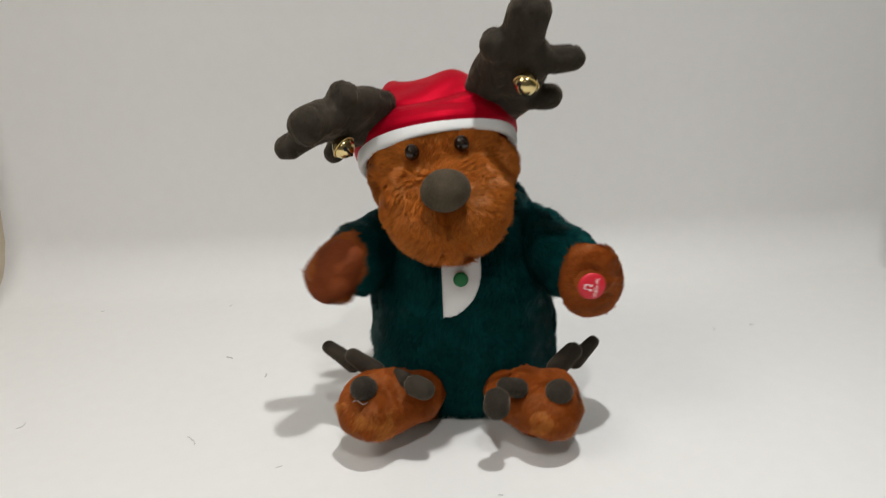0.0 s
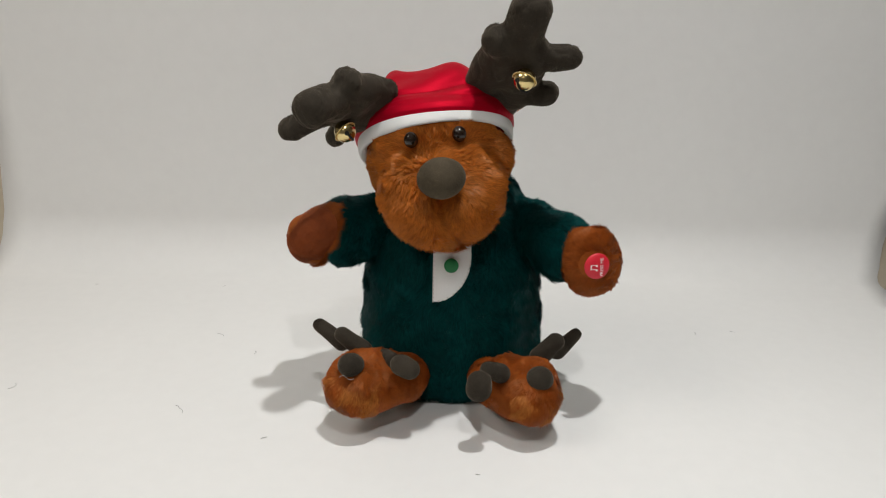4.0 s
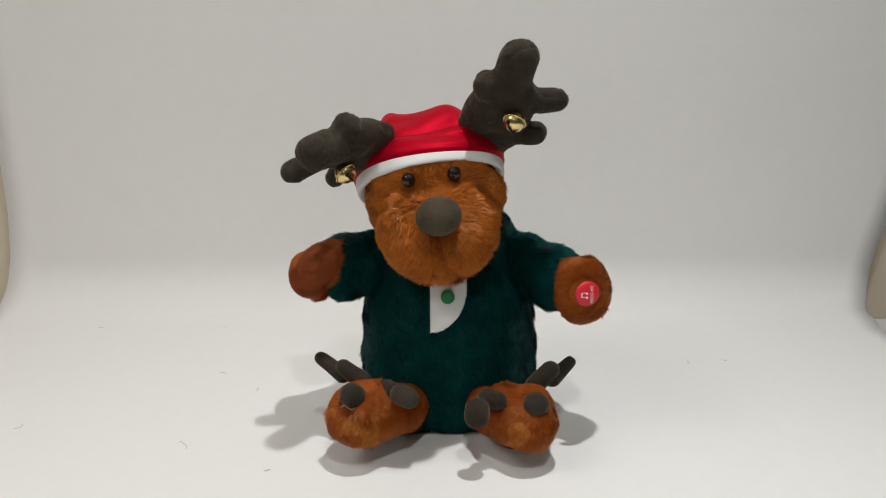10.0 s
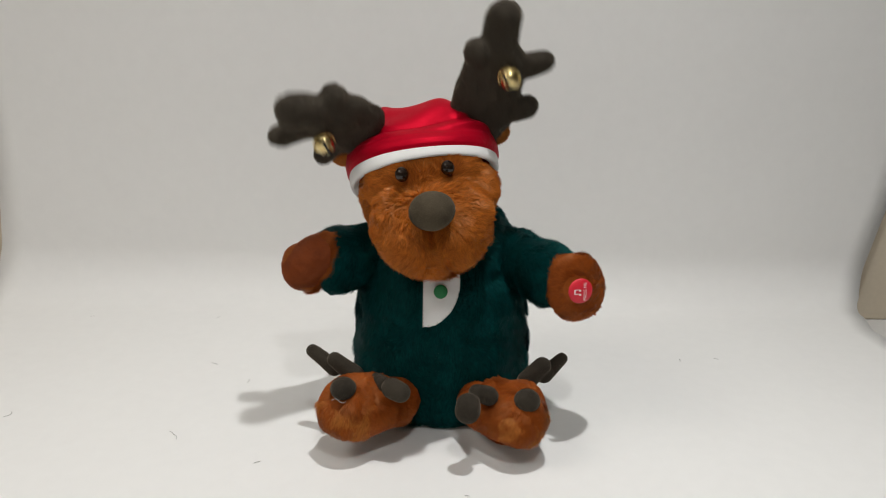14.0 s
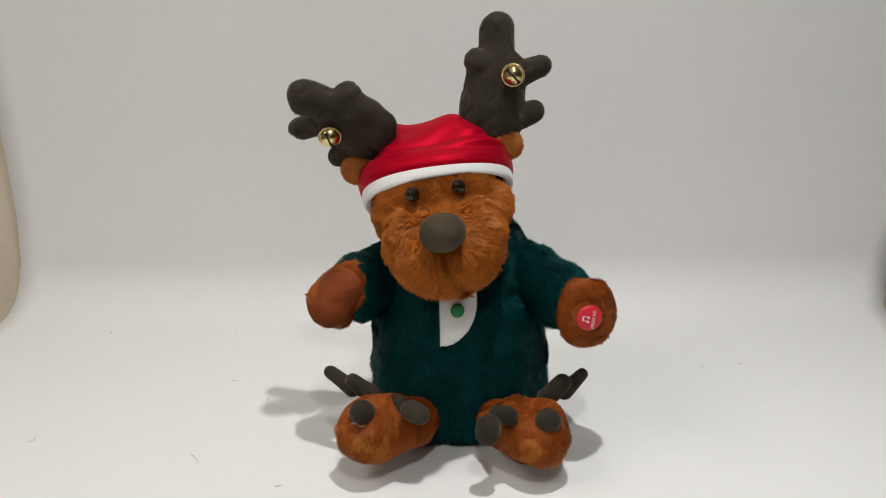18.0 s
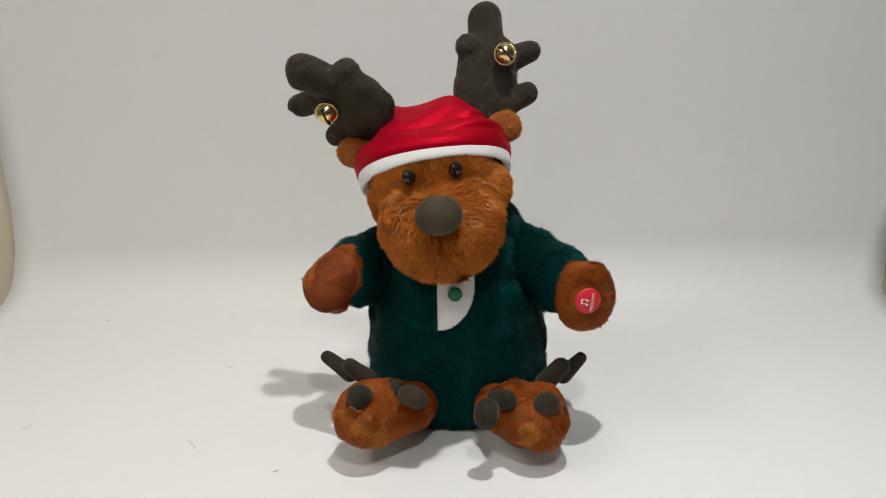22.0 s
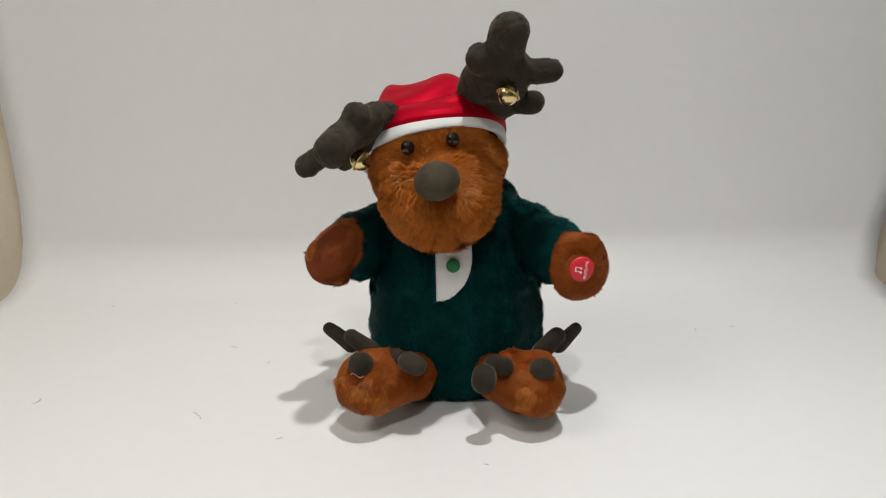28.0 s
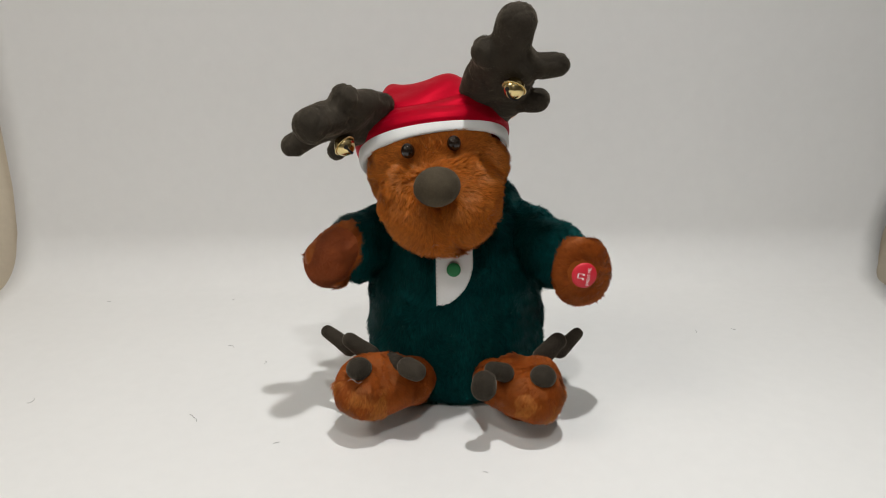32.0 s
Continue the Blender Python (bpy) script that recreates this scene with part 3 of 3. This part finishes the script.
def antler(s):
    main, inner, outer, low, bell_at = (Vector(p) for p in TINES[s])

    def r(x, flat=0.72):
        return (x, x * flat, x)

    def at(q):
        return Vector((q[0], 0, q[1]))

    palm = [(at(a), r(a[2], 0.72), at(b), r(b[2], 0.66)) for a, b in PALMS[s]]
    mid = at(PALMS[s][0][1]).lerp(at(PALMS[s][2][1]), 0.5)
    main, inner, outer, low = (q + (mid - q).normalized() * back for q, back in ((main, 0.0045), (inner, 0.003), (outer, 0.0025), (low, 0.0025)))
    me = blob(palm + [
        (Vector((0, 0.004, 0.006)), r(0.012, 0.8), at(PALMS[s][1][1]), r(0.0150, 0.7)),
        (mid, r(0.0180, 0.85), main + Vector((s * 0.002, 0, 0)), r(0.0165, 0.95)),
        (at(PALMS[s][0][1]), r(0.0140, 0.8), inner, r(0.0135, 0.98)),
        (mid + Vector((s * 0.006, 0, -0.004)), r(0.0130, 0.8), outer, r(0.0108, 0.95)),
        (at(PALMS[s][2][0]), r(0.0115, 0.8), low, r(0.0104, 0.95))], 0.0021, 5)
    co = coords(me)
    nor = np.empty(len(co) * 3)
    me.vertices.foreach_get("normal", nor)
    crease = waves(co * np.array([1, 1, 0.5]), 210, 13 + s)[:, :1]
    co = co + nor.reshape(-1, 3) * (waves(co, 110, 3 + s)[:, :1] * 0.0009 - 0.0013 * np.exp(-(crease / 0.16) ** 2))
    me.vertices.foreach_set("co", co.ravel())
    me = furry(me, 26000, 0.0022, 0.00018, (0, 0, 1), 81 + s, 1.3, lump=0.0003, gather=0.0)
    ob = part("antler", dressed(me, VELOUR), toy, "stuffed charcoal velour antler")
    part("bell", BELL, ob, "brass jingle bell", Matrix.Translation(bell_at) @ BELL_TURN[s])
    return ob


antlers = {s: antler(s) for s in (-1, 1)}


def text_verts(bm, words, size, m, mat):
    curve = bpy.data.curves.new("print", "FONT")
    curve.body, curve.size, curve.align_x, curve.align_y = words, size, "CENTER", "CENTER"
    ob = new("print", curve)
    bpy.context.view_layer.update()
    me = bpy.data.meshes.new_from_object(ob.evaluated_get(bpy.context.evaluated_depsgraph_get()))
    bpy.data.objects.remove(ob)
    letters = bmesh.new()
    letters.from_mesh(me)
    letters.transform(m)
    for f in letters.faces:
        f.material_index = mat
    letters.to_mesh(me)
    letters.free()
    bm.from_mesh(me)
    bpy.data.meshes.remove(me)


def press_button():
    """A red round patch with a printed note and words, facing -y."""
    bm = bmesh.new()
    ball(bm, (0, 0, 0), (0.0116, 0.0116, 0.0030), 40, 14, Matrix.Rotation(radians(90), 3, "X"))
    face = pose(0, -0.0036, 0, 90, 0, 0) @ pose(0, 0, 0, 0, 0, 82)
    text_verts(bm, "PRESS ME", 0.0041, face @ pose(0, -0.0030, 0), 1)
    note = face @ pose(0, 0.0040, 0)
    for lo, hi in (((-0.0022, -0.002, 0), (-0.0016, 0.0030, 0.0001)), ((0.0016, -0.002, 0), (0.0022, 0.0030, 0.0001)), ((-0.0022, 0.0022, 0), (0.0022, 0.0034, 0.0001))):
        for v in box(bm, lo, hi, 1):
            v.co = note @ v.co
    for x in (-0.0026, 0.0012):
        ball(bm, note @ Vector((x, -0.0022, 0.0001)), (0.0011, 0.0002, 0.0011), 10, 6, mat=1)
    return mesh_of("press_button", bm, RED_PAD, WHITE_INK)


SHOULDER = {1: Vector((0.066, -0.024, 0.170)), -1: Vector((-0.068, -0.024, 0.173))}


def arm(s):
    """A green sleeve with a brown paw; the shoulder is its origin."""
    root = SHOULDER[s]
    if s > 0:
        cuff, paw_at, paw_r = Vector((0.0965, -0.070, 0.160)), Vector((0.1175, -0.098, 0.152)), (0.0270, 0.0245, 0.0315)
    else:
        cuff, paw_at, paw_r = Vector((-0.099, -0.052, 0.163)), Vector((-0.120, -0.068, 0.161)), (0.029, 0.026, 0.031)
    inside = root.lerp(Vector((0, -0.01, 0.15)), 0.5)
    me = blob([(inside - root, (0.030, 0.030, 0.036), Vector(), (0.028, 0.029, 0.030)), (Vector(), (0.028, 0.029, 0.030), cuff - root, (0.0285, 0.029, 0.0325))], 0.003, 6)
    me = furry(me, 42000, 0.0062, 0.00024, (s * 0.8, -0.2, -0.7), 41 + s, 0.80, tuft=0.0030, gather=0.36)
    sleeve = part("arm", dressed(me, GREEN_FUR), toy, "green plush sleeve with a brown paw")
    a = cuff - root
    b = paw_at - root
    if s > 0:
        me = blob([(a.lerp(b, 0.35), (0.018, 0.018, 0.022), b, paw_r)], 0.0026, 5)
    else:
        me = blob([(Vector((-0.105, -0.064, 0.170)) - root, (0.0215, 0.0215, 0.0235), Vector((-0.1235, -0.069, 0.1545)) - root, (0.0245, 0.024, 0.0245))], 0.0026, 5)
    low = b + Vector((0.004, -0.006, 0.0))
    out = Vector((-0.35, -0.93, 0.05))
    face = b + Vector((-0.003 * s, -paw_r[1], 0.004))

    def keep(p):
        d = p - np.array(face)
        if s < 0:
            return (p - np.array(low)) @ np.array(out) < 0.001
        return (np.hypot(d[:, 0], d[:, 2]) > 0.0125) | (d[:, 1] > 0.012)

    def flow(p):
        d = p - np.array(face)
        d[:, 2] -= 0.01
        return d / (np.linalg.norm(d, axis=1, keepdims=True) + 1e-9)

    me = furry(me, 36000, 0.0052, 0.00021, flow, 51 + s, 0.82, keep, tuft=0.0028, gather=0.40)
    part("paw", dressed(me, RUSSET_FUR), sleeve, "rust-brown plush paw")
    if s > 0:
        part("press_button", press_button(), sleeve, "round red press button with white print", Matrix.Translation(face + Vector((-0.001, -0.0046, 0.002))) @ pose(0, 0, 0, -4, 0, 6))
    else:
        me = blob([(Vector((-0.106, -0.067, 0.172)) - root, (0.0215, 0.0225, 0.0230), Vector((-0.1235, -0.070, 0.1545)) - root, (0.0240, 0.0252, 0.0240))], 0.0022, 5)
        bm = bmesh.new()
        bm.from_mesh(me)
        bmesh.ops.delete(bm, geom=[v for v in bm.verts if (v.co - low).dot(out) < 0], context="VERTS")
        bm.to_mesh(me)
        bm.free()
        me = furry(me, 16000, 0.0030, 0.0002, (-0.6, 0, -0.8), 55, 1.2, lump=0.0004, tuft=0.0022, gather=0.35)
        part("paw_pad", dressed(me, SUEDE), sleeve, "short-napped dark brown paw pad")
    return sleeve


arms = {s: arm(s) for s in (-1, 1)}


def slipper(s):
    """A reindeer-faced slipper: plush foot, velour nose and two small antlers."""
    if s < 0:
        spine = [((-0.0380, -0.0700, 0.0340), (0.0170, 0.020, 0.0190)), ((-0.0435, -0.0971, 0.0407), (0.0205, 0.021, 0.0215)), ((-0.0636, -0.1143, 0.0474), (0.0255, 0.026, 0.0268)), ((-0.0865, -0.1257, 0.0493), (0.0288, 0.030, 0.0295))]
        nose, horns = (-0.0900, -0.1455, 0.0815), (
            [((-0.1265, -0.0850, 0.0881), 0.0064, (-0.1048, -0.0920, 0.0731), 0.0082), ((-0.1034, -0.0980, 0.0846), 0.0076, (-0.0840, -0.1000, 0.0700), 0.0092)],
            [((-0.0616, -0.1150, 0.0721), 0.0070, (-0.0537, -0.1250, 0.0720), 0.0075), ((-0.0455, -0.1410, 0.0770), 0.0100, (-0.0380, -0.1425, 0.0735), 0.0098)])
    else:
        spine = [((0.0340, -0.0740, 0.0340), (0.0170, 0.020, 0.0190)), ((0.0376, -0.1028, 0.0388), (0.0205, 0.021, 0.0205)), ((0.0529, -0.1200, 0.0454), (0.0255, 0.026, 0.0258)), ((0.0711, -0.1315, 0.0474), (0.0288, 0.030, 0.0290))]
        nose, horns = (0.0770, -0.1520, 0.0735), (
            [((0.1190, -0.0850, 0.0822), 0.0062, (0.1005, -0.0965, 0.0700), 0.0085), ((0.0975, -0.1000, 0.0812), 0.0088, (0.0830, -0.1000, 0.0655), 0.0098)],
            [((0.0222, -0.1580, 0.0640), 0.0118, (0.0226, -0.1580, 0.0695), 0.0112), ((0.0311, -0.1480, 0.0772), 0.0078, (0.0420, -0.1420, 0.0705), 0.0094)])
    me = blob([(a, ra, b, rb) for (a, ra), (b, rb) in zip(spine, spine[1:])], 0.0026, 6)

    def flow(p):
        d = p - np.array(nose)
        return d / (np.linalg.norm(d, axis=1, keepdims=True) + 1e-9) + np.array([0, -0.2, -0.9])

    shell = me.copy()
    me = furry(me, 60000, 0.0046, 0.00021, flow, 61 + s, 0.85, tuft=0.0028, gather=0.40)
    foot = part("slipper", dressed(me, RUSSET_FUR), toy, "rust-brown plush reindeer slipper")

    def toe(p):
        return (p[:, 1] < -0.122 + 0.010 * np.sin(p[:, 0] * 190)) & (p[:, 2] < nose[2] - 0.019 + 0.004 * np.sin(p[:, 0] * 230)) & (np.abs(p[:, 0]) > abs(nose[0]) - 0.024)

    me = furry(shell, 40000, 0.0060, 0.00019, flow, 65 + s, 0.9, toe, tuft=0.0030, gather=0.55, skin=False)
    part("toe_fur", dressed(me, TOE_FUR), foot, "longer golden-brown toe fur")
    set_in = Vector(nose).lerp(Vector(spine[-1][0]), 0.13)
    me = blob([(set_in, (0.0122, 0.0112, 0.0104), set_in, (0.0122, 0.0112, 0.0104))], 0.0016, 2)
    me = furry(me, 3500, 0.0018, 0.00017, (0, 0, 1), 74 + s, 1.3, lump=0.0003, gather=0.0)
    part("slipper_nose", dressed(me, VELOUR), foot, "charcoal velour nose")
    if s < 0:
        bm = bmesh.new()
        for i in range(26):
            a = i / 25
            q = set_in + Vector((-0.0085 + 0.0120 * a, -0.0108 + 0.0012 * math.sin(7 * a), -0.0068 + 0.0014 * math.sin(5 * a + 0.5)))
            ball(bm, q, (0.00032, 0.00022, 0.00022), 6, 4)
        part("thread", mesh_of("thread", bm, STITCH), foot, "loose white thread end")
    for lobes in horns:
        me = blob([(a, (ra, ra * 0.8, ra), b, (rb, rb * 0.8, rb)) for a, ra, b, rb in lobes], 0.0014, 2)
        me = furry(me, 5000, 0.0020, 0.00017, (0, -0.3, 1), 71 + s, 1.3, lump=0.0003, gather=0.0)
        part("slipper_antler", dressed(me, VELOUR), foot, "small charcoal velour antler")
    return foot


for s in (-1, 1):
    slipper(s)


# ---- what moves ----
# nod, tilt and turn of the head, in degrees
NODS = [
    (0, -1.8, 1.4, 1.2),
    (0.5, -1.0, 1.9, 2.0),
    (1, -0.5, 1.2, 1.7),
    (1.5, -0.7, 1.8, 1.1),
    (2, -1.8, 2.1, 0.9),
    (2.5, -1.6, 1.8, 1.2),
    (3, 0.1, 1.1, 2.7),
    (3.5, -1.0, 1.0, 1.5),
    (5.5, -0.6, 1.3, 0.9),
    (6, -1.7, 0.9, 1.2),
    (6.5, 0.4, 1.1, 2.9),
    (7, 0.1, 0.8, 1.5),
    (7.5, -0.2, 1.0, 1.9),
    (8, -1.8, 0.4, 1.4),
    (8.5, -1.3, 1.4, 1.1),
    (9, -1.9, 0.7, 1.2),
    (9.5, -0.2, 1.0, 1.3),
    (10, 0.9, 1.1, 2.5),
    (10.5, 0.0, 0.7, 1.7),
    (11, 0.4, 0.7, 2.4),
    (11.5, -0.8, 0.5, 1.3),
    (12, -0.8, 0.6, 1.0),
    (12.5, -0.6, 0.3, 1.2),
    (13, 1.1, 1.2, 2.0),
    (13.5, 0.5, 0.5, 1.7),
    (14, 0.9, 0.1, 2.5),
    (14.5, 0.9, 0.8, 1.3),
    (15, -1.8, 0.6, 1.6),
    (15.5, -1.9, 0.5, 1.7),
    (17.5, -0.4, 0.6, 1.8),
    (18, 0.6, 0.2, 0.7),
    (18.5, -0.4, 0.3, 0.9),
    (19, -1.1, 0.1, 0.9),
    (19.5, 0.5, 0.1, 1.4),
    (20, -0.0, -0.4, 1.2),
    (20.5, 0.4, -0.0, 1.7),
    (21, -0.1, 0.1, 0.9),
    (21.5, -1.1, 0.4, 0.7),
    (22, 0.9, 0.4, 0.3),
    (22.5, -0.1, 0.0, 0.1),
    (23, 0.6, 0.1, 1.4),
    (23.5, -0.4, -0.3, 0.7),
    (24, 0.6, 0.8, 2.0),
    (24.5, -0.0, -0.8, 0.8),
    (26.5, -0.5, 0.4, 1.9),
    (27, 0.1, 0.9, 0.3),
    (27.5, -0.7, 0.3, 1.4),
    (28, -0.4, 0.2, 0.6),
    (28.5, 0.3, -0.1, 0.8),
    (29, -1.6, 0.2, 0.5),
    (29.5, -1.4, 1.1, 0.3),
    (30, 0.5, 0.9, 1.6),
    (30.5, -0.1, 0.4, 0.8),
    (31, 0.5, 0.5, 1.5),
    (31.5, 0.2, -0.2, 0.9),
    (32, 0.0, 0.2, -0.0),
]
# how far the antlers are thrown forward, a digit each tenth of a second: 0 up, 6 at rest, 9 furthest forward
ANTLER = {
    -1: (
        "66666666663002731650122511438666666666666666310841276203202317766666666666666310"
        "37831186022463373776666666666666601168701372214896666666666630127850148830137831"
        "03866666666666650178121677311289986666666666666666666310378701027896666666666666"
        "66666631048301683178666666666666666621038300278401244156876666666666666666666666"
        "6"),
    1: (
        "66666666664001630640112201326666666666666666200631166103102216666666666666666101"
        "36730176021332242666666666666666601167601262012686666666666640116840127830126721"
        "02666666666666660146221466301178876666666666666666666210168601016786666666666666"
        "66666621026301473167666666666666666611027201167401142233666666666666666666666666"
        "6"),
}
# closer values for single tenths; -1 is furthest back
FINE = {
    -1: {80: 4, 90: 1.5, 140: 3.3, 150: 7.6, 180: 0, 190: 7.6, 220: -0.7, 280: 7.6},
    1: {10: 3.5, 60: 1.2, 80: 2.8, 90: 0.3, 140: 3.2, 150: 6.6, 180: 0.5, 190: 6.8, 220: -0.9, 280: 6.7, 290: 0.5},
}
# how the arms swing: 0 in and down, 6 half way, 9 out
ARMS = (
        "48899990226666666666666666666789960136899980013666666666666666699860016589980026"
        "66666666666666666668987100567886012666666666666669989002569998212666666666666666"
        "66899980025689876014666666666666666899800366998801366666666666666666669998101569"
        "99800136666666666666679998014669987014666666666666666666666999810066989801466666"
        "6")
# lift and forward reach of each arm, in degrees, at 0, 6 and 9
ARM_SWING = {1: ((2.0, 0.0, -9.0), (-13.0, 0.0, 5.0)), -1: ((-4.0, 0.0, 9.0), (11.0, 0.0, -18.0))}


def head_pose(t):
    ts = [r[0] for r in NODS]
    nod = [np.interp(t, ts, [r[i] for r in NODS]) for i in (1, 2, 3)]
    return Matrix.Translation(NECK) @ pose(0, 0, 0, *nod) @ Matrix.Translation(-NECK)


def antler_turn(s, level):
    up, rest, far = (Euler([radians(a) for a in q]).to_quaternion() for q in SWING[s])
    return up.slerp(rest, (level + 1) / 7) if level <= 6 else rest.slerp(far, (level - 6) / 3)


def arm_turn(s, level):
    lift, reach = (np.interp(level, (0, 6, 9), row) for row in ARM_SWING[s])
    return pose(0, 0, 0, 0, lift, reach)


def motions():
    times = [i / 10 for i in range(321)]
    walk(head, [(t, head_pose(t) @ HEAD_AT) for t in times])
    walk(hat, [(t, head_pose(t) @ HAT_AT) for t in times])
    for s in (-1, 1):
        rows = []
        for i, t in enumerate(times):
            turn = antler_turn(s, FINE[s].get(i, int(ANTLER[s][i]))).to_matrix().to_4x4()
            rows.append((t, head_pose(t) @ Matrix.Translation(ANTLER_AT[s]) @ turn))
        walk(antlers[s], rows)
        walk(arms[s], [(t, Matrix.Translation(SHOULDER[s]) @ arm_turn(s, int(ARMS[i]))) for i, t in enumerate(times)])


motions()
